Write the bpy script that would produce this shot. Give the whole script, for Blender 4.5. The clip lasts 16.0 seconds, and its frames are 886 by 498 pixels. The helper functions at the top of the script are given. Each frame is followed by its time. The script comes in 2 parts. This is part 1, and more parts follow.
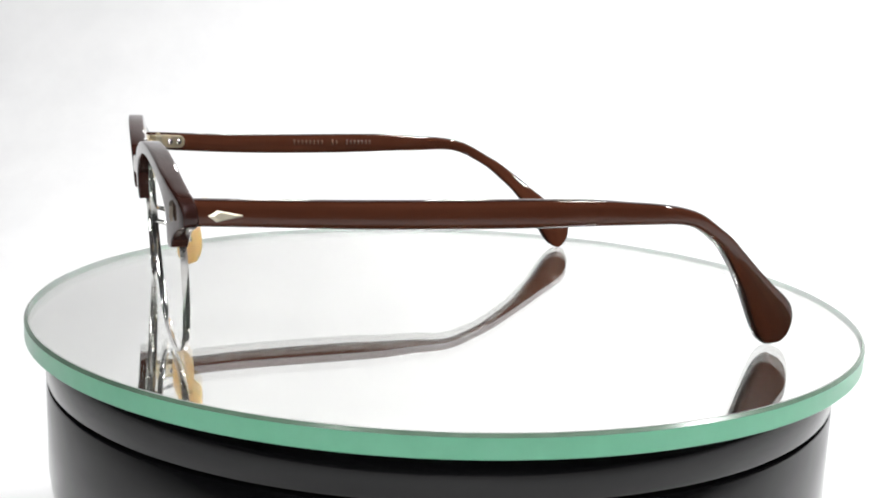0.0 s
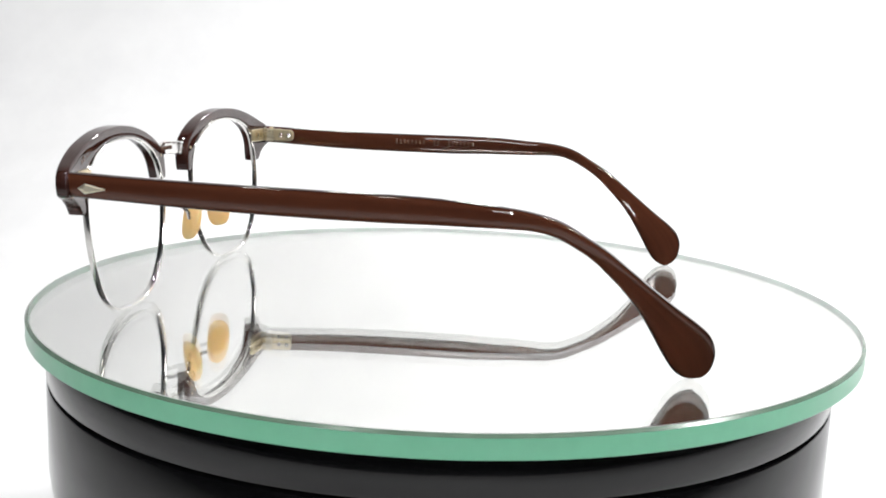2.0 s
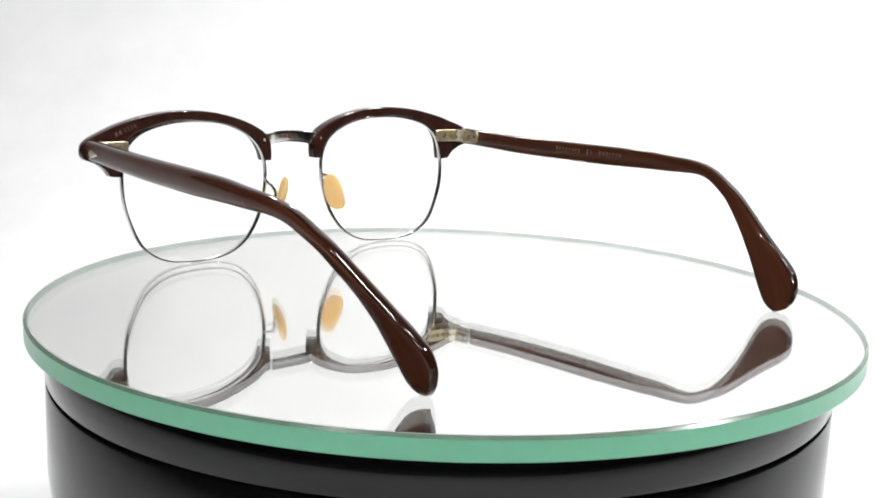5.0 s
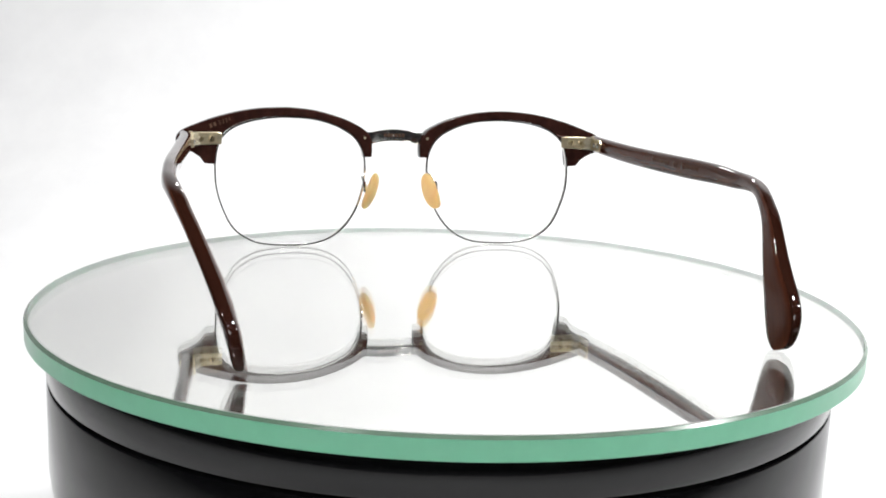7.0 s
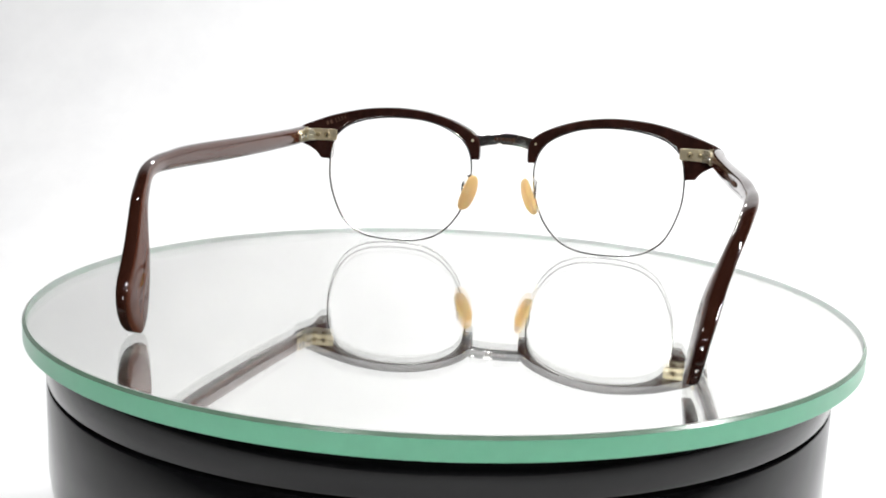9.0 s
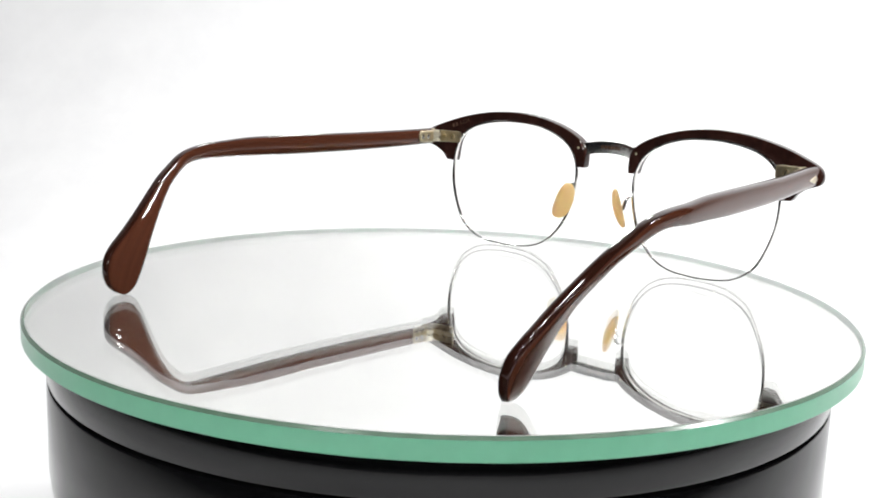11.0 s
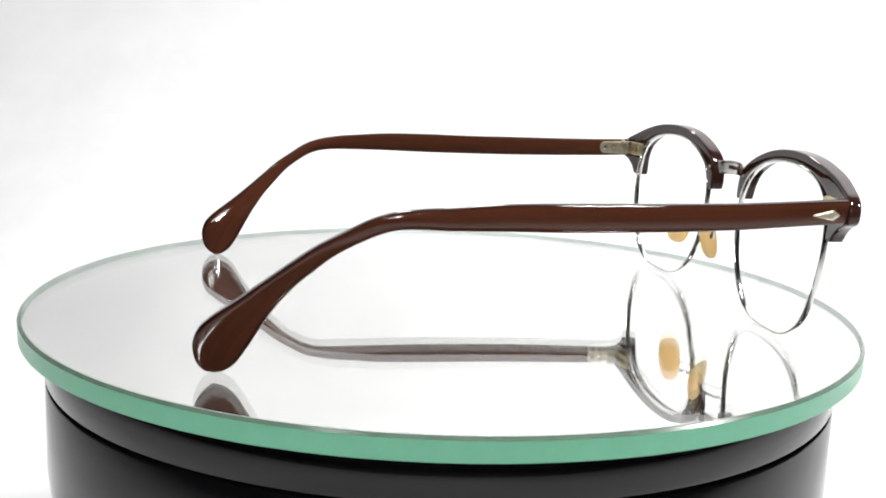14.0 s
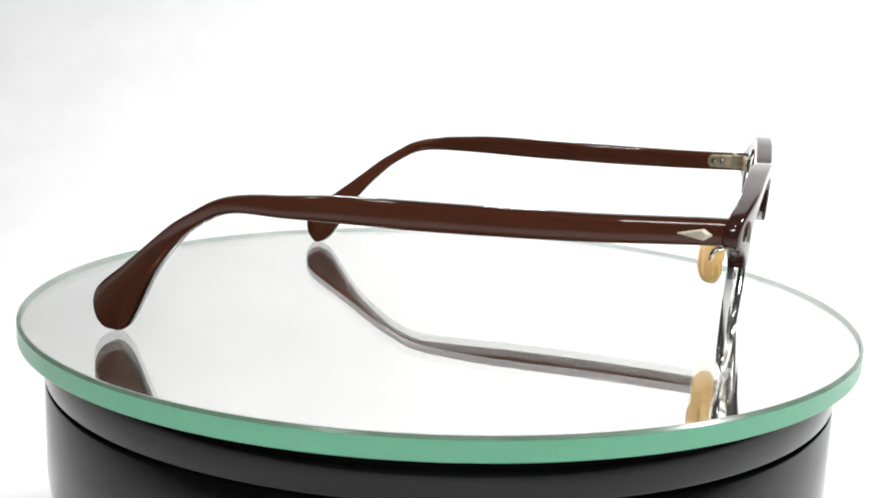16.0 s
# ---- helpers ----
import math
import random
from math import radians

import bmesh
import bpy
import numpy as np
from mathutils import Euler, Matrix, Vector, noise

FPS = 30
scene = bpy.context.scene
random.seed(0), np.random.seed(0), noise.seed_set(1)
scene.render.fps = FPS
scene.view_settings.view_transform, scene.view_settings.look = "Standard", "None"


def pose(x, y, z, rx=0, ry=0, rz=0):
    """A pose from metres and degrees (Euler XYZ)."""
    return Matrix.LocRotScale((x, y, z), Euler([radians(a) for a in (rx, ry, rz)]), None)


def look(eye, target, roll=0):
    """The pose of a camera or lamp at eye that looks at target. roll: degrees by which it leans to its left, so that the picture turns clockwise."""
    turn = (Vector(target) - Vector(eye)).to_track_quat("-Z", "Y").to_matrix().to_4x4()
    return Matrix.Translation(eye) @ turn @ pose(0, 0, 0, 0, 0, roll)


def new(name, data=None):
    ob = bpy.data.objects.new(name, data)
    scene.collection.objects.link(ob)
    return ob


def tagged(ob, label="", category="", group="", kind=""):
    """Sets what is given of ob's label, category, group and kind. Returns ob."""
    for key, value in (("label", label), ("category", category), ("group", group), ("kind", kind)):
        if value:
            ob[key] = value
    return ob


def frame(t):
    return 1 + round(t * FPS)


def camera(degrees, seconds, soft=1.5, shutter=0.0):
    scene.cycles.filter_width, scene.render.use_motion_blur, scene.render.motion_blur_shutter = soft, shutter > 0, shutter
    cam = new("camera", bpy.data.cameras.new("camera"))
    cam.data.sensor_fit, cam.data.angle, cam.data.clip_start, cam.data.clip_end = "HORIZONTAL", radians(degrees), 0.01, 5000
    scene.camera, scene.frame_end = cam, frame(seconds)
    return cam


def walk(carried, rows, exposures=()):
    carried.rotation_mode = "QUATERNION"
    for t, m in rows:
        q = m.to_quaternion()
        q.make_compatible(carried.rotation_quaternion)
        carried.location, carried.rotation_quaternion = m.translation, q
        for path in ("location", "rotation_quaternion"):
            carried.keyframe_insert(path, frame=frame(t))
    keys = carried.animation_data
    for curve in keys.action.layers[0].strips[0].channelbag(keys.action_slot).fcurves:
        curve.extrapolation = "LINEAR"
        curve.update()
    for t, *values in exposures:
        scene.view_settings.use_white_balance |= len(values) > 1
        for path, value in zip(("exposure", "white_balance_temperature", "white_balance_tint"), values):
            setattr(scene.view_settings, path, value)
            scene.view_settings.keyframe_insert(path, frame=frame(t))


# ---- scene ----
# Millimetre-sized subject: a 20 cm mirror disc on a black turntable; the disc's top lies at z = TOP.
TOP = 0.1600
TABLE = 0.0550        # the paper on which the turntable stands
MM = 0.001

# ---- camera: on its stand, turning its focus ----
cam = camera(43.3, 16.0, 1.9)
FAR = look((0.0, -0.2786, TOP + 0.0656), (-0.00447, 0.7036, TOP + 0.0656 - 0.18788), 2.10)
NEAR = FAR @ Matrix.Translation((0, 0, -0.0009))      # the lens breathes by a hair as its focus comes near
walk(cam, [(0.0, FAR), (2.1, FAR), (2.8, NEAR), (6.4, NEAR), (6.9, FAR), (11.5, FAR), (11.9, NEAR), (15.3, NEAR), (16.0, NEAR)],
     [(0.0, 0.0), (16.0, 0.0)])

# ---- light ----
world = bpy.data.worlds.new("room_air")
world.use_nodes = True
world.node_tree.nodes["Background"].inputs[0].default_value = (0.9, 0.95, 1.0, 1)
world.node_tree.nodes["Background"].inputs[1].default_value = 0.05
scene.world = world


def area(name, eye, target, sx, sy, watts, shape="RECTANGLE", color=(1, 1, 1), spread=180):
    data = bpy.data.lights.new(name, "AREA")
    data.shape, data.size, data.energy, data.color = shape, sx, watts, color
    data.spread = radians(spread)
    if shape in ("RECTANGLE", "ELLIPSE"):
        data.size_y = sy
    ob = new(name, data)
    ob.matrix_world = look(eye, target)
    return ob


area("softbox_key", (1.05, -0.05, 1.20), (0.44, 0.60, 0.24), 0.11, 0.11, 5.5, spread=118)
area("softbox_top", (0.55, 0.00, 1.35), (0.12, 0.70, 0.56), 0.14, 0.12, 7.2, spread=118)
area("softbox_side", (-0.07, -0.82, 0.73), (0.0, 0.0, 0.16), 0.17, 0.17, 1.7)
area("back_lamp", (-0.10, 0.44, TOP + 0.40), (0.0, 0.0, TOP), 0.05, 0.05, 0.40, "DISK")
area("back_lamp", (0.03, 0.45, TOP + 0.40), (0.0, 0.0, TOP), 0.05, 0.05, 0.40, "DISK")
area("front_lamp", (0.0, -0.62, 0.51), (0.0, 0.0, 0.12), 0.04, 0.04, 1.10, "DISK")
area("ceiling_spot", (-0.45, -0.40, 1.55), (0.0, 0.0, 0.05), 0.066, 0.066, 1.2, "DISK")
area("ceiling_spot", (0.10, -0.75, 1.60), (0.0, 0.0, 0.05), 0.066, 0.066, 1.2, "DISK")
area("ceiling_spot", (-0.55, 0.25, 1.55), (0.0, 0.0, 0.05), 0.066, 0.066, 1.2, "DISK")


# ---- materials ----
def material(name):
    m = bpy.data.materials.new(name)
    m.use_nodes = True
    nt = m.node_tree
    return m, nt, nt.nodes["Principled BSDF"]


def noise_node(nt, scale, detail=4, rough=0.55):
    tc = nt.nodes.new("ShaderNodeTexCoord")
    n = nt.nodes.new("ShaderNodeTexNoise")
    n.inputs["Scale"].default_value, n.inputs["Detail"].default_value = scale, detail
    n.inputs["Roughness"].default_value = rough
    nt.links.new(tc.outputs["Object"], n.inputs["Vector"])
    return n


def ramp(nt, fac, stops):
    r = nt.nodes.new("ShaderNodeValToRGB")
    e = r.color_ramp.elements
    while len(e) < len(stops):
        e.new(0.5)
    for el, (pos, col) in zip(e, stops):
        el.position, el.color = pos, (*col, 1) if len(col) == 3 else col
    nt.links.new(fac, r.inputs["Fac"])
    return r


def bump(nt, bsdf, fac, strength, distance):
    b = nt.nodes.new("ShaderNodeBump")
    b.inputs["Strength"].default_value, b.inputs["Distance"].default_value = strength, distance
    nt.links.new(fac, b.inputs["Height"])
    nt.links.new(b.outputs["Normal"], bsdf.inputs["Normal"])


def let_through(nt, b, share, color):
    """Mixes in light that comes through from behind."""
    tl = nt.nodes.new("ShaderNodeBsdfTranslucent")
    tl.inputs["Color"].default_value = (*color, 1)
    mx = nt.nodes.new("ShaderNodeMixShader")
    mx.inputs[0].default_value = share
    nt.links.new(b.outputs[0], mx.inputs[1])
    nt.links.new(tl.outputs[0], mx.inputs[2])
    nt.links.new(mx.outputs[0], nt.nodes["Material Output"].inputs["Surface"])


def acetate(name, dark, light, grain=False):
    m, nt, b = material(name)
    # faint streaks run along the sheet that the parts were cut from
    n = noise_node(nt, 1.0, 5)
    mp = nt.nodes.new("ShaderNodeMapping")
    if grain:
        at = nt.nodes.new("ShaderNodeAttribute")
        at.attribute_name = "grain"
        mp.inputs["Scale"].default_value = (0.03, 0.7, 0.4)
        nt.links.new(at.outputs["Vector"], mp.inputs["Vector"])
    else:
        mp.inputs["Scale"].default_value = (420, 45, 240)
        nt.links.new(nt.nodes["Texture Coordinate"].outputs["Object"], mp.inputs["Vector"])
    nt.links.new(mp.outputs["Vector"], n.inputs["Vector"])
    r = ramp(nt, n.outputs["Fac"], [(0.35, dark), (0.68, light)])
    nt.links.new(r.outputs["Color"], b.inputs["Base Color"])
    n2 = noise_node(nt, 900, 3)
    r2 = ramp(nt, n2.outputs["Fac"], [(0.3, (0.012,) * 3), (0.8, (0.035,) * 3)])
    nt.links.new(r2.outputs["Color"], b.inputs["Roughness"])
    b.inputs["IOR"].default_value = 1.5
    bump(nt, b, noise_node(nt, 160, 2).outputs["Fac"], 0.07, 0.0003)
    if grain:
        # edge colour is darkened, standing in for light lost through the sheet edge-on
        edge_shade = nt.nodes.new("ShaderNodeAttribute")
        edge_shade.attribute_name = "edge_shade"
        shaded = nt.nodes.new("ShaderNodeMixRGB")
        shaded.blend_type = "MULTIPLY"
        shaded.inputs[2].default_value = (0.34, 0.32, 0.36, 1)
        nt.links.new(edge_shade.outputs["Fac"], shaded.inputs[0])
        nt.links.new(r.outputs["Color"], shaded.inputs[1])
        nt.links.new(shaded.outputs[0], b.inputs["Base Color"])
        # the thin sheet lets a little light through under its polish
        b.inputs["Transmission Weight"].default_value = 0.12
    return m


def metal(name, color, rough, wear=(0.6, 0.6, 0.6)):
    m, nt, b = material(name)
    n = noise_node(nt, 420, 4)
    r = ramp(nt, n.outputs["Fac"], [(0.3, wear), (0.6, color)])
    nt.links.new(r.outputs["Color"], b.inputs["Base Color"])
    b.inputs["Metallic"].default_value = 1.0
    b.inputs["Roughness"].default_value = rough
    bump(nt, b, noise_node(nt, 1500, 2).outputs["Fac"], 0.08, 0.0002)
    return m


BROWN = acetate("brown_acetate", (0.087, 0.0280, 0.0150), (0.110, 0.0360, 0.0188), True)
BROW = acetate("brown_brow_acetate", (0.030, 0.0115, 0.0092), (0.049, 0.0182, 0.0136))
SILVER = metal("silver_rim_metal", (0.84, 0.83, 0.81), 0.11, (0.70, 0.69, 0.66))
HINGE = metal("pale_gold_hinge_metal", (0.80, 0.70, 0.48), 0.36, (0.60, 0.52, 0.35))
DARK_SHIELD = metal("dark_shield_metal", (0.26, 0.22, 0.18), 0.34, (0.20, 0.17, 0.14))
SHIELD = metal("pale_shield_metal", (0.86, 0.80, 0.64), 0.48, (0.74, 0.68, 0.53))
STEEL = metal("dark_screw_metal", (0.62, 0.50, 0.30), 0.30, (0.42, 0.34, 0.20))
INK = material("pale_stamp_ink")[0]
INK.node_tree.nodes["Principled BSDF"].inputs["Base Color"].default_value = (0.145, 0.080, 0.055, 1)
INK.node_tree.nodes["Principled BSDF"].inputs["Roughness"].default_value = 0.03

PAD, nt, b = material("amber_pad_plastic")
n = noise_node(nt, 180, 4)
r = ramp(nt, n.outputs["Fac"], [(0.35, (0.98, 0.64, 0.31)), (0.65, (1.0, 0.80, 0.49))])
nt.links.new(r.outputs["Color"], b.inputs["Base Color"])
b.inputs["Roughness"].default_value = 0.3
b.inputs["Subsurface Weight"].default_value = 0.8
b.inputs["Subsurface Radius"].default_value = (0.004, 0.0022, 0.001)
b.inputs["Subsurface Scale"].default_value = 1.0
let_through(nt, b, 0.66, (1.0, 0.84, 0.56))

GLASS, nt, b = material("clear_glass")
b.inputs["Base Color"].default_value = (0.992, 1.0, 0.992, 1)
b.inputs["Transmission Weight"].default_value = 1.0
b.inputs["Roughness"].default_value = 0.0
b.inputs["IOR"].default_value = 1.5

FROST, nt, b = material("ground_glass_inside")
b.inputs["Base Color"].default_value = (0.96, 0.97, 0.96, 1)
b.inputs["Roughness"].default_value = 0.6

MIRROR, nt, b = material("silvered_back")
b.inputs["Base Color"].default_value = (0.99, 0.99, 0.972, 1)
b.inputs["Metallic"].default_value = 0.95      # a little even white is mixed into the silvering
b.inputs["Roughness"].default_value = 0.0

EDGE, nt, b = material("green_ground_glass_edge")
n = noise_node(nt, 300, 4)
r = ramp(nt, n.outputs["Fac"], [(0.3, (0.20, 0.64, 0.40)), (0.7, (0.23, 0.69, 0.44))])
nt.links.new(r.outputs["Color"], b.inputs["Base Color"])
b.inputs["Roughness"].default_value = 0.3
b.inputs["Coat Weight"].default_value = 0.5
b.inputs["Coat Roughness"].default_value = 0.12
let_through(nt, b, 0.26, (0.97, 0.99, 0.98))
let_through(FROST.node_tree, FROST.node_tree.nodes["Principled BSDF"], 0.6, (0.97, 0.98, 0.97))

BEVEL, nt, b = material("grey_green_polished_bevel")
n = noise_node(nt, 260, 3)
r = ramp(nt, n.outputs["Fac"], [(0.3, (0.12, 0.20, 0.14)), (0.7, (0.16, 0.25, 0.18))])
nt.links.new(r.outputs["Color"], b.inputs["Base Color"])
b.inputs["Roughness"].default_value = 0.22

BLACK, nt, b = material("glossy_black_plastic")
b.inputs["Base Color"].default_value = (0.004, 0.004, 0.0045, 1)
b.inputs["Specular IOR Level"].default_value = 0.5
n = noise_node(nt, 90, 4)
r = ramp(nt, n.outputs["Fac"], [(0.3, (0.07,) * 3), (0.75, (0.14,) * 3)])
nt.links.new(r.outputs["Color"], b.inputs["Roughness"])
bump(nt, b, noise_node(nt, 14, 2).outputs["Fac"], 0.25, 0.002)

PAPER, nt, b = material("white_backdrop_paper")
n = noise_node(nt, 5, 6, 0.65)
r = ramp(nt, n.outputs["Fac"], [(0.3, (0.73, 0.73, 0.737)), (0.7, (0.86, 0.86, 0.86))])
nt.links.new(r.outputs["Color"], b.inputs["Base Color"])
b.inputs["Roughness"].default_value = 0.85
bump(nt, b, noise_node(nt, 7, 2, 0.5).outputs["Fac"], 0.16, 0.03)

WALL, nt, b = material("dark_grey_wall_paint")
n = noise_node(nt, 3, 5)
r = ramp(nt, n.outputs["Fac"], [(0.3, (0.050, 0.050, 0.054)), (0.7, (0.070, 0.069, 0.070))])
nt.links.new(r.outputs["Color"], b.inputs["Base Color"])
b.inputs["Roughness"].default_value = 0.8


# ---- mesh helpers ----
def mesh_of(name, bm, mats, smooth=True):
    bmesh.ops.recalc_face_normals(bm, faces=bm.faces)
    for e in bm.edges:
        if len(e.link_faces) == 2 and e.calc_face_angle(0) > 0.75:
            e.smooth = False
    me = bpy.data.meshes.new(name)
    bm.to_mesh(me)
    bm.free()
    for m in mats if isinstance(mats, (list, tuple)) else [mats]:
        me.materials.append(m)
    for f in me.polygons:
        f.use_smooth = smooth
    return me


def part(name, bm, mats, parent, label="", smooth=True):
    ob = new(name, mesh_of(name, bm, mats, smooth))
    ob.parent = parent
    if label:
        tagged(ob, label)
    return ob


def loft(rings, closed=False, caps=True, bm=None):
    """Skin a row of rings of points, in millimetres."""
    bm = bm or bmesh.new()
    vs = [[bm.verts.new(Vector(p) * MM) for p in ring] for ring in rings]
    k = len(rings[0])
    for i in range(len(vs) if closed else len(vs) - 1):
        a, c = vs[i], vs[(i + 1) % len(vs)]
        for j in range(k):
            bm.faces.new((a[j], a[(j + 1) % k], c[(j + 1) % k], c[j]))
    if caps and not closed:
        bm.faces.new(vs[0])
        bm.faces.new(vs[-1])
    return bm


def superellipse(n, power):
    out = []
    for i in range(n):
        a = 2 * math.pi * (i + 0.5) / n
        c, s = math.cos(a), math.sin(a)
        out.append((math.copysign(abs(c) ** (2 / power), c), math.copysign(abs(s) ** (2 / power), s)))
    return out


def spline(points, per):
    """Catmull-Rom through points."""
    pts = [Vector(p) for p in points]
    out = []
    for i in range(len(pts) - 1):
        p0, p1, p2, p3 = pts[max(i - 1, 0)], pts[i], pts[i + 1], pts[min(i + 2, len(pts) - 1)]
        for j in range(per):
            t = j / per
            out.append(0.5 * (2 * p1 + (p2 - p0) * t + (2 * p0 - 5 * p1 + 4 * p2 - p3) * t * t + (3 * p1 - p0 - 3 * p2 + p3) * t ** 3))
    return out + [pts[-1]]


def lathe(profile, n, bm=None, mats=None):
    """Turn a profile of (radius, z) in metres round the z axis; mats gives a material number for each band."""
    bm = bm or bmesh.new()
    rings = [[bm.verts.new((r * math.cos(2 * math.pi * i / n), r * math.sin(2 * math.pi * i / n), z)) for i in range(n)] for r, z in profile]
    for k in range(len(rings) - 1):
        for i in range(n):
            f = bm.faces.new((rings[k][i], rings[k][(i + 1) % n], rings[k + 1][(i + 1) % n], rings[k + 1][i]))
            f.material_index = mats[k] if mats else 0
    for ring, k in ((rings[0], 0), (rings[-1], -1)):
        f = bm.faces.new(ring)
        f.material_index = mats[k] if mats else 0
    return bm


def box(cx, cy, cz, sx, sy, sz, bevel=0.0, bm=None, m=None):
    """A bevelled box, in millimetres."""
    bm = bm or bmesh.new()
    got = bmesh.ops.create_cube(bm, size=1.0)["verts"]
    for v in got:
        v.co = Vector((v.co.x * sx, v.co.y * sy, v.co.z * sz))
    if bevel:
        edges = list({e for v in got for e in v.link_edges})
        got = bmesh.ops.bevel(bm, geom=edges, offset=bevel, segments=2, affect="EDGES")["verts"]
    base = Matrix.Translation((cx, cy, cz)) @ (m or Matrix())
    for v in got:
        v.co = (base @ v.co) * MM
    return bm


def rod(path, radius, n=8, bm=None):
    """A round wire along a path of points, in millimetres."""
    pts = [Vector(p) for p in path]
    rings = []
    for i, p in enumerate(pts):
        d = (pts[min(i + 1, len(pts) - 1)] - pts[max(i - 1, 0)]).normalized()
        u = d.cross(Vector((0.3, 0.2, 0.93))).normalized()
        w = d.cross(u)
        rr = radius[i] if isinstance(radius, (list, tuple)) else radius
        rings.append([p + rr * (math.cos(2 * math.pi * k / n) * u + math.sin(2 * math.pi * k / n) * w) for k in range(n)])
    return loft(rings, bm=bm)


# ---- setting ----
def backdrop():
    """One seamless sheet: table, curve and wall."""
    bm = bmesh.new()
    prof = [(y, TABLE) for y in (-0.60, -0.2, 0.0, 0.2, 0.40)]
    prof += [(0.40 + 0.30 * math.sin(a), TABLE + 0.30 - 0.30 * math.cos(a)) for a in np.linspace(0.1, math.pi / 2, 14)]
    prof += [(0.70, z) for z in np.linspace(TABLE + 0.4, 1.9, 14)]
    xs = np.linspace(-1.5, 1.5, 40)
    grid = []
    for y, z in prof:
        row = []
        for x in xs:
            w = 0.006 * noise.noise(Vector((x * 2.2, y * 1.5 + z * 1.7, 3.1))) if y > 0.35 else 0.0
            row.append(bm.verts.new((x, y + w, z)))
        grid.append(row)
    for a, c in zip(grid, grid[1:]):
        for i in range(len(xs) - 1):
            bm.faces.new((a[i], a[i + 1], c[i + 1], c[i]))
    me = mesh_of("backdrop", bm, PAPER)
    ob = new("backdrop", me)
    s = ob.modifiers.new("sheet", "SOLIDIFY")
    s.thickness, s.offset = 0.002, 1.0
    tagged(ob, "seamless white paper backdrop curving up behind the turntable", "backdrop", kind="structure")


def slab(name, lo, hi, mat, label):
    lo, hi = Vector(lo) * 1000, Vector(hi) * 1000
    c, s = (lo + hi) / 2, hi - lo
    ob = new(name, mesh_of(name, box(*c, *s), mat, False))
    tagged(ob, label, name.split("_")[0], kind="structure")


backdrop()
slab("floor", (-1.6, -1.6, -0.10), (1.6, 1.0, TABLE - 0.004), WALL, "plain dark grey floor under the backdrop")
slab("wall_north", (-1.6, 1.0, -0.10), (1.6, 1.1, 2.0), WALL, "plain dark grey painted wall")
slab("wall_south", (-1.6, -1.7, -0.10), (1.6, -1.6, 2.0), WALL, "plain dark grey painted wall")
slab("wall_west", (-1.7, -1.7, -0.10), (-1.6, 1.1, 2.0), WALL, "plain dark grey painted wall")
slab("wall_east", (1.6, -1.7, -0.10), (1.7, 1.1, 2.0), WALL, "plain dark grey painted wall")
slab("ceiling", (-1.7, -1.7, 2.0), (1.7, 1.1, 2.1), WALL, "plain dark grey ceiling")


# ---- turntable and mirror ----
GT = 0.0048                   # glass thickness
DRUM_X, DRUM_Y, DRUM_R, GROOVE = -0.0010, 0.0010, 0.0965, -0.0152
AX, AY = -0.0006, 0.0008      # the turning axis
OFF, AHEAD = 0.00072, 61.6    # the plate lies a little off the axis: how far, and which way at the start


def turntable():
    root = tagged(new("turntable"), "glossy black plastic turntable drum standing on white paper", "turntable")
    root.location = (DRUM_X, DRUM_Y, 0)
    top, groove = TOP - GT - 0.0004, TOP + GROOVE
    low, r = TOP - 0.0480, DRUM_R
    prof = [(0.060, TABLE + 0.0003), (0.060, low), (r - 0.012, low), (r - 0.0078, low + 0.0002), (r - 0.0050, low + 0.0010), (r - 0.0028, low + 0.0024), (r - 0.0013, low + 0.0046),
            (r - 0.0004, low + 0.0076), (r, low + 0.0115), (r, groove - 0.0009), (r - 0.0002, groove - 0.0005), (r - 0.0020, groove - 0.00045)]
    part("drum", lathe(prof, 160), BLACK, root)
    prof = [(r - 0.0020, groove - 0.0004), (r - 0.0020, groove + 0.00045), (r - 0.0002, groove + 0.0005), (r, groove + 0.0009), (r, top - 0.0016), (r - 0.0004, top - 0.0010),
            (r - 0.0012, top - 0.0009), (r - 0.0014, top)]
    part("platter", lathe(prof, 160), BLACK, root, "black rotating upper ring of the turntable")


def mirror_disc():
    """A glass plate silvered underneath, its ground rim a thin band of its own round it."""
    r, g = 0.1006, 0.1010
    root = tagged(new("mirror_disc"), "round clear glass mirror plate with pale green edge on the turntable", "mirror")
    prof = [(r - 0.012, 0.0), (r + 0.0003, 0.0), (r + 0.0003, -GT), (r - 0.012, -GT)]
    part("glass_plate", lathe(prof, 256, mats=[0, 2, 1]), [GLASS, MIRROR, FROST], root, "clear glass plate silvered underneath")
    n = 256

    def band(prof):
        return loft([[(q * 1000 * math.cos(2 * math.pi * i / n), q * 1000 * math.sin(2 * math.pi * i / n), z * 1000) for q, z in prof] for i in range(n)], closed=True)

    edge = part("ground_edge", band([(g, -GT), (g, -0.0009), (g + 0.0007, -0.00068), (g + 0.0007, -GT + 0.0003), (g + 0.0004, -GT)]), EDGE, root, "pale green ground glass edge")
    part("bevel", band([(g - 0.00002, -0.00088), (g - 0.00002, -0.0001), (g + 0.0001, -0.0001), (g + 0.0007, -0.00066)]), BEVEL, edge, "narrow polished grey-green bevel")
    return root


turntable()
mirror = mirror_disc()

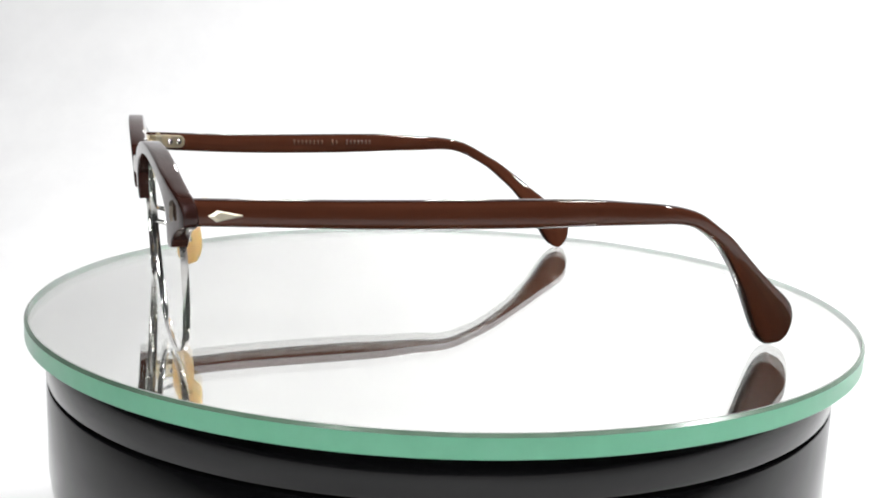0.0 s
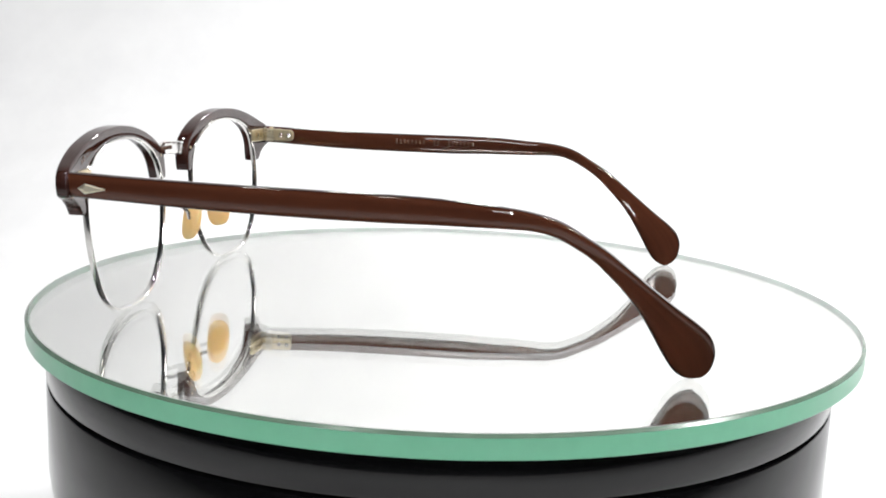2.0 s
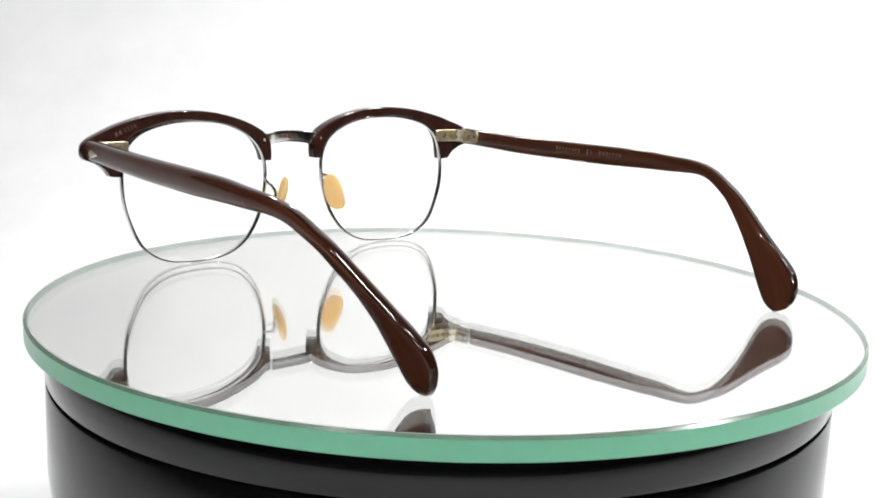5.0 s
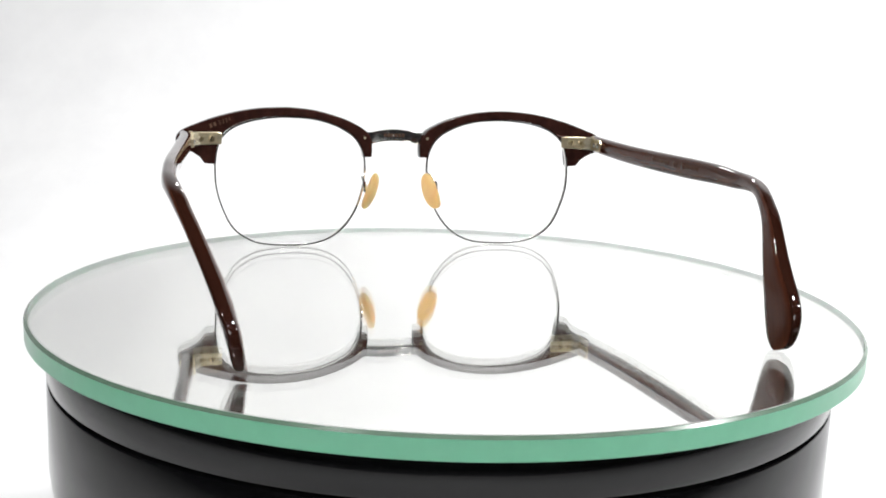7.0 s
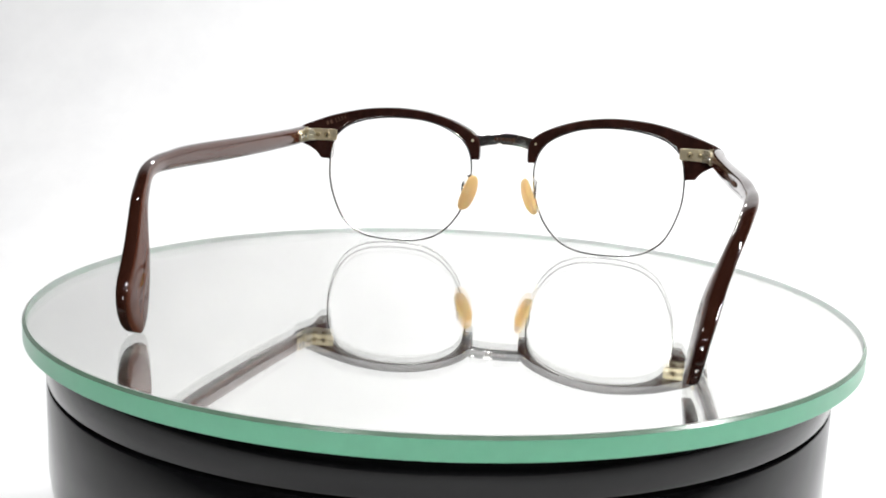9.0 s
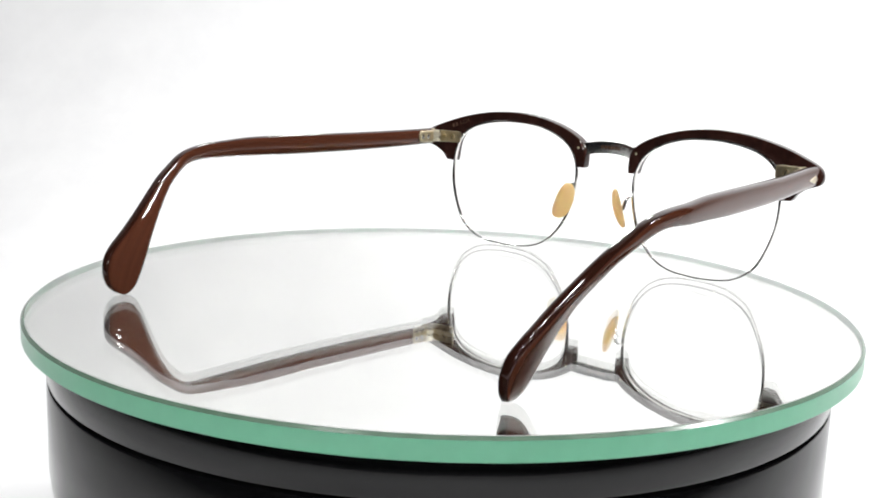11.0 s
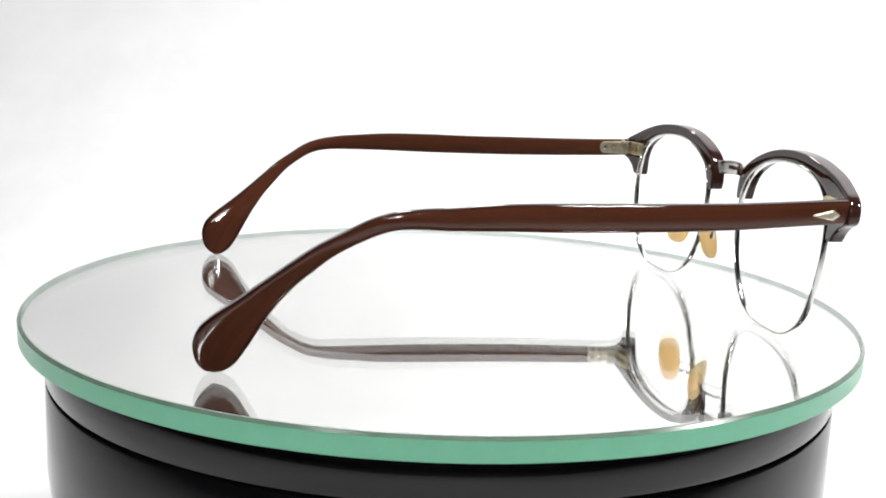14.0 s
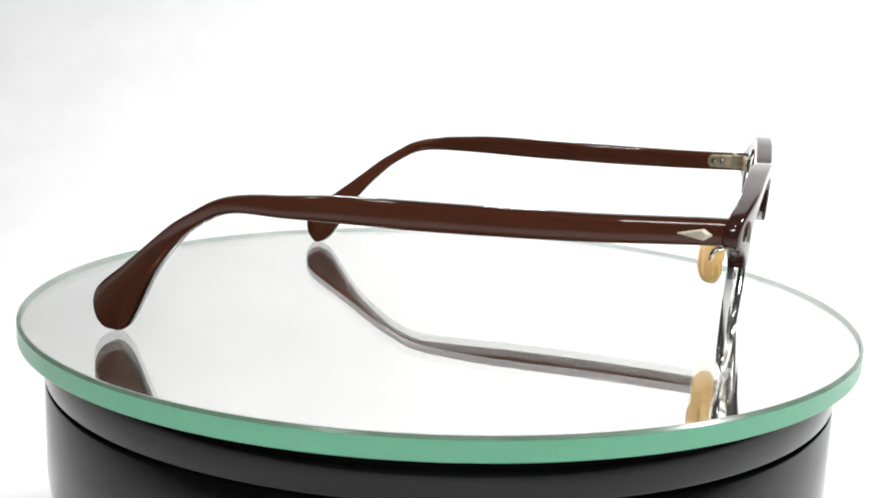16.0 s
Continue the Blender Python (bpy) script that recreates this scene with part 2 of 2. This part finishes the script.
# ---- the eyeglasses ----
# Own axes: x to the wearer's right, y forwards, z up from the glass; the empty sits on the turning axis.
glasses = tagged(new("eyeglasses"), "vintage browline eyeglasses, brown acetate, silver rims, amber nose pads", "eyeglasses")
glasses.location = (0, 0, TOP)
OX, OY = 2.50 + 0.85, 69.27     # middle of the front, in millimetres from the axis


TIP = {-1: 62.6, 1: 58.4}        # how the two temples are bent: paddle, bow and length
BOW = {-1: 74.6, 1: 70.2}
LONGER = {-1: -3.0, 1: -0.6}
SAG = {-1: 0.0, 1: 0.45}
BEND = {-1: 0.15, 1: 0.35}


def put(p):
    """A point of the glasses from the axis; the front sits a little askew on the temples."""
    fade = min(1.0, max(0.0, (p[1] + 70) / 58))
    return (p[0] + OX, p[1] + OY - 0.027 * p[0] * fade, p[2])


def front_y(x, z):
    """The back surface of the front: bowed across, leaning back towards its foot."""
    return 3.0 - 2.7 * (x / 58) ** 2 + 0.07 * (z - 25)


BROW_PAIRS = [((7.6, 27.5), (10.5, 27.5)), ((7.55, 30.5), (10.9, 29.6)), ((7.8, 33), (11.8, 31.5)), ((9.1, 35.2), (13.2, 33.5)), ((12.5, 37.5), (15.5, 35.3)),
              ((18, 39.8), (20, 37.5)), ((25, 41.6), (26, 39.1)), ((32, 42.4), (32.3, 39.7)), ((38, 42.4), (37.5, 39.7)), ((44, 41.9), (42.5, 39.1)), ((50, 40.8), (46.5, 38.2)),
              ((56, 39.2), (50, 36.8)), ((61, 37.4), (52.7, 35)), ((65.3, 35.6), (54.2, 33)), ((67.2, 33.6), (54.8, 31.6)), ((66.9, 30.8), (55.2, 30.2)), ((63.4, 29.3), (55.4, 28.6)),
              ((60.6, 27.5), (55.6, 27)), ((59.2, 25.6), (55.8, 25.3))]
RIM = [(55.9, 25.2), (55.8, 20), (54.8, 15), (52.6, 9.3), (50.2, 5.6), (47, 3.1), (43.5, 1.5), (39, 0.7), (34, 0.42), (29, 0.55), (24.5, 1.2), (20.2, 2.9), (16.2, 6.2), (12.9, 11.1), (10.8, 17),
       (9.95, 22.5), (10.2, 27.5), (11.6, 31.3), (14, 34.2), (18, 36.6), (23, 38.4), (28.5, 39.3), (36, 39.5), (42.5, 38.8), (47, 37.7), (50.5, 36.2), (53.2, 34.0), (54.7, 31.7), (55.5, 28.5)]


def brow(side):
    outer = spline([(o[0], o[1], 0) for o, _ in BROW_PAIRS], 4)
    inner = spline([(i[0], i[1], 0) for _, i in BROW_PAIRS], 4)
    sec = superellipse(28, 8)
    rings = []
    last = len(outer) - 1
    for k, (o, i) in enumerate(zip(outer, inner)):
        grow = min(1.0, 0.93 + 0.035 * min(k, last - k))
        mid, half = (o + i) / 2, (o - i) / 2 * grow
        depth = (1.85 - 0.3 * min(1.0, max(0.0, (mid.x - 52) / 9))) * grow
        ring = []
        for a, c in sec:
            x, z = mid.x + half.x * a, mid.y + half.y * a
            y = front_y(x, z) - 1.1 * (max(0.0, x - 54) / 13) ** 2 + 1.85 + depth * c
            ring.append(put((side * x, y, z)))
        rings.append(ring)
    return part("brow", loft(rings), BROW, glasses, "glossy dark brown acetate brow bar")


def rim(side):
    pts = spline([(*p, 0) for p in RIM + RIM[:1]], 4)[:-1]
    n = len(pts)
    rings = []
    for k, p in enumerate(pts):
        d = (pts[(k + 1) % n] - pts[k - 1]).normalized()
        nx, nz = -d.y, d.x
        ring = []
        for a, c in ((0.27, 0.62), (0.27, -0.62), (0.20, -0.70), (-0.20, -0.70), (-0.27, -0.62), (-0.27, 0.62), (-0.20, 0.70), (0.20, 0.70)):
            x, z = p.x + nx * a, p.y + nz * a
            ring.append(put((side * x, front_y(p.x, p.y) + 0.6 + c, z)))
        rings.append(ring)
    return part("rim", loft(rings, closed=True), SILVER, glasses, "thin polished silver metal rim")


TEMPLE_PAIRS = [((0.3, 35.5), (0.3, 30.4)), ((-10, 35.3), (-10, 30.1)), ((-22, 35.2), (-22, 29.8)), ((-36, 35.2), (-36, 29.6)), ((-50, 35.3), (-50, 29.6)), ((-62, 35.4), (-62, 29.7)),
                ((-74, 35.3), (-74, 30.0)), ((-82, 34.8), (-81.5, 30.1)), ((-88.5, 34.3), (-88, 30.1)), ((-94.5, 33.3), (-93.5, 29.8)), ((-99.8, 31.7), (-98, 28.8)), ((-105, 29.0), (-102.3, 26.8)),
                ((-110, 26.2), (-106.5, 24.3)), ((-115, 22.6), (-110.5, 20.9)), ((-120, 18.8), (-114.2, 17.4)), ((-125, 15.0), (-117.8, 13.0)), ((-129.2, 12.0), (-120.6, 8.6)), ((-131.9, 9.4), (-122.8, 4.9)),
                ((-133.0, 6.2), (-124.9, 1.9)), ((-132.5, 3.0), (-126.8, 0.5)), ((-131.2, 1.1), (-128.3, 0.05)), ((-130.2, 0.4), (-129.2, 0.05))]


def plan_x(y, tip=64.0, bow=75.0):
    """How far the outer face of a temple lies from the middle."""
    ys = [-136, -130, -118, -106, -97, -88, -70, -40, -5, 5]
    w = bow - 66.5
    xs = [tip - 1.8, tip, tip + 0.32 * (bow - tip), tip + 0.72 * (bow - tip), bow - 0.9, bow, bow - 0.12 * w, bow - 0.5 * w, 66.5, 66.5]
    return float(np.interp(y, ys, xs))


def temple_point(y, z, longer):
    t = min(1.0, max(0.0, (-y - 90) / 32))
    return y - longer * t * t * (3 - 2 * t), z


def temple(side, tip, longer):
    top = spline([(*temple_point(*t, longer), 0) for t, _ in TEMPLE_PAIRS], 5)
    low = spline([(*temple_point(*c, longer), 0) for _, c in TEMPLE_PAIRS], 5)
    xs = [plan_x((t.x + c.x) / 2, tip, BOW[side]) for t, c in zip(top, low)]
    for _ in range(10):
        xs = [xs[0]] + [(xs[i - 1] + 2 * xs[i] + xs[i + 1]) / 4 for i in range(1, len(xs) - 1)] + [xs[-1]]
    rings, secs = [], []
    last = len(top) - 1
    for k, (t, c) in enumerate(zip(top, low)):
        mid, half = (t + c) / 2, (t - c) / 2
        # one temple sags a little along its shaft, both are full at the bend
        mid.y -= SAG[side] * float(np.interp(mid.x, [-95, -85, -60, -25, -5], [0.0, 0.8, 1.0, 0.8, 0.0]))
        mid.y += BEND[side] * float(np.interp(mid.x, [-130, -124, -111, -97, -86], [0.0, 0.4, 1.0, 1.0, 0.0]))
        # the shaft is pillowed, the paddle flatter
        sec = superellipse(44, 2.8 + 1.0 * min(1.0, max(0.0, (-mid.x - 96) / 20)))
        secs.append(sec)
        full = float(np.interp(mid.x, [-132, -120, -100, -88, -60, 0], [1.7, 1.9, 1.7, 1.6, 1.75, 2.0]))
        thick = full
        if last - k < 30:
            thick *= math.sqrt(1 - ((30 - last + k) / 30.6) ** 2)
        # the paddle leans in towards its foot
        lean = 0.6 * min(1.0, max(0.0, (-mid.x - 100) / 22))
        ring = []
        for a, h in sec:
            ring.append(put((side * (xs[k] - 2 * full + thick + thick * a + lean * h), mid.x + half.x * h, mid.y + half.y * h)))
        rings.append(ring)
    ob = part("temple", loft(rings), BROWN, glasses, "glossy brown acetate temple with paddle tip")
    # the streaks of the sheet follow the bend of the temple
    for name, kind in (("grain", "FLOAT_VECTOR"), ("edge_shade", "FLOAT")):
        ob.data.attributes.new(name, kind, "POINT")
    grain, edge_shade = ob.data.attributes["grain"], ob.data.attributes["edge_shade"]
    run = 40.0 * side
    for k in range(len(rings)):
        half = (top[k] - low[k]).length / 2
        if k:
            run += ((top[k] + low[k]) / 2 - (top[k - 1] + low[k - 1]) / 2).length
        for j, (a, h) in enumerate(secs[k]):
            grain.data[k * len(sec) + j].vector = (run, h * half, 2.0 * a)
            # mask for the darkening painted along the top and bottom edges
            edge_shade.data[k * len(sec) + j].value = min(1.0, max(0.0, (abs(h) - 0.80) / 0.12))
    return ob


def bridge():
    path = spline([(-10.6, 5.2, 33.3), (-7.4, 5.3, 33.4), (-4.6, 6.2, 33.9), (0, 6.9, 34.2), (4.6, 6.2, 33.9), (7.4, 5.3, 33.4), (10.6, 5.2, 33.3)], 6)
    rings = []
    for p in path:
        h = 1.85
        rings.append([put((p.x, p.y + 0.5 * c, p.z + h * a)) for a, c in superellipse(20, 6)])
    ob = part("bridge", loft(rings), SILVER, glasses, "engraved silver metal bridge")
    bm = bmesh.new()
    for i in range(6):
        x = -3.0 + 1.15 * i
        box(*put((x, 6.25 - 0.035 * x * x, 34.1)), 0.7, 0.12, 1.0, bm=bm)
    part("engraving", bm, INK, ob)


def pad(side):
    bm = bmesh.new()
    bmesh.ops.create_uvsphere(bm, u_segments=24, v_segments=14, radius=1.0)
    turn = Matrix.Rotation(radians(30 * side), 4, "Z")
    lean = Matrix.Rotation(radians(-19 * side), 4, "Y")
    for v in bm.verts:
        q = Vector((math.copysign(abs(v.co.x) ** 0.8, v.co.x) * 1.35, math.copysign(abs(v.co.y) ** 0.78, v.co.y) * 3.0 * (1 - 0.10 * v.co.z), math.copysign(abs(v.co.z) ** 0.88, v.co.z) * 5.8))
        q.x += 0.5 * side * (v.co.z ** 2)
        q = lean @ (turn @ q)
        v.co = Vector(put(q + Vector((side * 9.3, -4.3, 17.8)))) * MM
    ob = part("nose_pad", bm, PAD, glasses, "translucent amber nose pad")
    wire = rod(spline([put((side * 10.1, 2.8, 22.3)), put((side * 11.0, 1.2, 22.0)), put((side * 11.3, -1.0, 21.2)), put((side * 11.3, -3.6, 20.0)), put((side * 11.2, -4.3, 17.6))], 5), 0.55)
    part("pad_arm", wire, SILVER, ob, "silver metal pad arm")


def hinge(side):
    y0 = lambda x, z: front_y(x, z) - 0.25
    # plate on the back of the brow
    bm = bmesh.new()
    rings = []
    for x in np.linspace(53.9, 61.8, 8):
        z0, z1 = 31.1 + 0.02 * (61 - x), 34.9
        if x < 54.5:
            z0, z1 = z0 + 0.2, z1 - 0.3
        rings.append([put((side * x, y0(x, z) + d, z)) for z, d in ((z0, 0.35), (z0, -0.15), (z0 + 0.2, -0.3), (z1 - 0.2, -0.3), (z1, -0.15), (z1, 0.35))])
    plate = part("hinge_plate", loft(rings, bm=bm), HINGE, glasses, "pale gold metal hinge plate", False)
    bm = bmesh.new()
    for x, r in ((57.0, 1.0), (59.9, 0.75)):
        c = Vector(put((side * x, y0(x, 33) - 0.5, 33.0)))
        rod([c + Vector((0, 0.5, 0)), c, c - Vector((0, 0.12, 0))], [r, r, r * 0.75], 16, bm)
    part("screw", bm, STEEL, plate, "small slotted brass screw")
    c = put((side * 57.0, y0(57, 33) - 0.66, 33.0))
    part("slot", box(*c, 0.28, 0.12, 1.5, m=Matrix.Rotation(radians(25), 4, "Y")), BLACK, plate)
    # knuckles
    for i in range(4):
        z = 31.6 + 0.95 * i
        pts = [put((side * (61.2 + (0.5 if i % 2 else 0)), -0.6, z)), put((side * 63.0, -2.0, z)), put((side * 64.0, -4.6 if i % 2 else -3.2, z))]
        bm = bmesh.new()
        rings = []
        for k, p in enumerate(spline(pts, 4)):
            rings.append([(p.x + side * 0.9 * a, p.y + 1.0 * a, p.z + 0.38 * h) for a, h in ((1, 1), (-1, 1), (-1, -1), (1, -1))])
        part("knuckle", loft(rings, bm=bm), SHIELD, plate, smooth=False)
    pin = rod([put((side * 63.1, -2.3, 30.9)), put((side * 63.1, -2.3, 35.3))], 0.62, 12)
    part("hinge_pin", pin, HINGE, plate)
    # leaf let into the inner face of the temple
    bm = bmesh.new()
    rings = []
    for y in np.linspace(-3.2, -9.6, 9):
        half = 1.8 * (1.0 if y > -8.3 else math.sqrt(max(0.05, 1 - ((-8.3 - y) / 1.45) ** 2)))
        x = plan_x(y, bow=BOW[side]) - 3.95
        rings.append([put((side * (x + d), y, 32.9 + s * half)) for d, s in ((0.5, -1), (-0.25, -1), (-0.4, -0.85), (-0.4, 0.85), (-0.25, 1), (0.5, 1))])
    leaf = part("temple_leaf", loft(rings, bm=bm), HINGE, glasses, "pale metal hinge leaf with two rivets", False)
    for y in (-5.6, -8.0):
        c = Vector(put((side * (plan_x(y, bow=BOW[side]) - 4.4), y, 32.9)))
        part("rivet", rod([c + Vector((side * 0.5, 0, 0)), c, c - Vector((side * 0.2, 0, 0))], [0.75, 0.75, 0.4], 12), SILVER, leaf)


def kite(side, where, label):
    """A small raised kite-shaped rivet shield."""
    shape = [(2.9, 0.0), (1.4, 1.1), (-3.2, 0.14), (-3.2, -0.14), (1.4, -1.1)]
    bm = bmesh.new()
    at = -5.3
    rings = []
    for d, s in ((-0.5, 1.0), (0.12, 1.0), (0.42, 0.62)):
        if where == "temple":
            rings.append([put((side * (plan_x(at + u * s, bow=BOW[side]) + d), at + u * s, 32.5 + w * s)) for u, w in shape])
        else:
            rings.append([put((side * (62.2 + w * s * 0.8), front_y(62.2, 33) + 3.28 + 0.7 * d, 33.0 + 0.62 * u * s)) for u, w in shape])
    part("shield_rivet", loft(rings, bm=bm), SHIELD if where == "temple" else DARK_SHIELD, glasses, label, False)


def brow_rivet(side):
    c = Vector(put((side * 10.0, front_y(10, 33.4) + 0.05, 33.4)))
    part("brow_rivet", rod([c + Vector((0, 0.4, 0)), c, c - Vector((0, 0.15, 0))], [0.42, 0.42, 0.25], 12), HINGE, glasses)


for side in (-1, 1):
    brow(side)
    rim(side)
    temple(side, TIP[side], LONGER[side])
    pad(side)
    hinge(side)
    kite(side, "temple", "pale metal kite-shaped rivet shield")
    kite(side, "front", "dark metal rivet shield on the brow front")
    brow_rivet(side)
bridge()


# ---- stamped writing ----
def stamp_number():
    """The number stamped on the back of a brow."""
    font = bpy.data.curves.new("stamp", "FONT")
    font.body, font.size, font.space_character = "5224", 1.75, 1.15
    tmp = bpy.data.objects.new("stamp_tmp", font)
    me = bpy.data.meshes.new_from_object(tmp)
    bm = bmesh.new()
    bm.from_mesh(me)
    bpy.data.objects.remove(tmp)
    for i in range(2):
        box(-2.4 * 1000 + 1.25 * i * 1000, 0.6 * 1000, 0, 0.8 * 1000, 1.15 * 1000, 0.02 * 1000, bm=bm)
    turn = Matrix.Rotation(radians(20), 2)
    for v in bm.verts:
        q = turn @ Vector((v.co.x, v.co.y))
        x, z = -54.6 + q.x, 37.0 + q.y
        v.co = Vector(put((x, front_y(x, z) - 0.03 + 0.02 * v.co.z, z))) * MM
    part("stamped_number", bm, INK, glasses)


def stamp_bars():
    """Worn maker's lettering on the inner face of one temple, as plain bars."""
    side, y = 1, -43.0
    for count, gap in ((8, 2.2), (2, 2.2), (7, 0)):
        for i in range(count):
            bar = box(*put((plan_x(y, bow=BOW[side]) - 3.72, y, 32.6)), 0.1, 0.62, 1.2 if i else 1.7)
            part("stamped_bar", bar, INK, glasses)
            y -= 1.25
        y -= gap


stamp_number()
stamp_bars()


# ---- what turns ----
def motions():
    rows = [(float(t), pose(0, 0, TOP, 0, 0, 109.995 - 13.3603 * t)) for t in range(17)]
    walk(glasses, rows)
    rows = []
    for k in range(33):
        t, a = 0.5 * k, radians(AHEAD - 13.3603 * 0.5 * k)
        rows.append((t, pose(AX + OFF * math.cos(a), AY + OFF * math.sin(a), TOP, 0, 0, 109.995 - 13.3603 * t)))
    walk(mirror, rows)


motions()
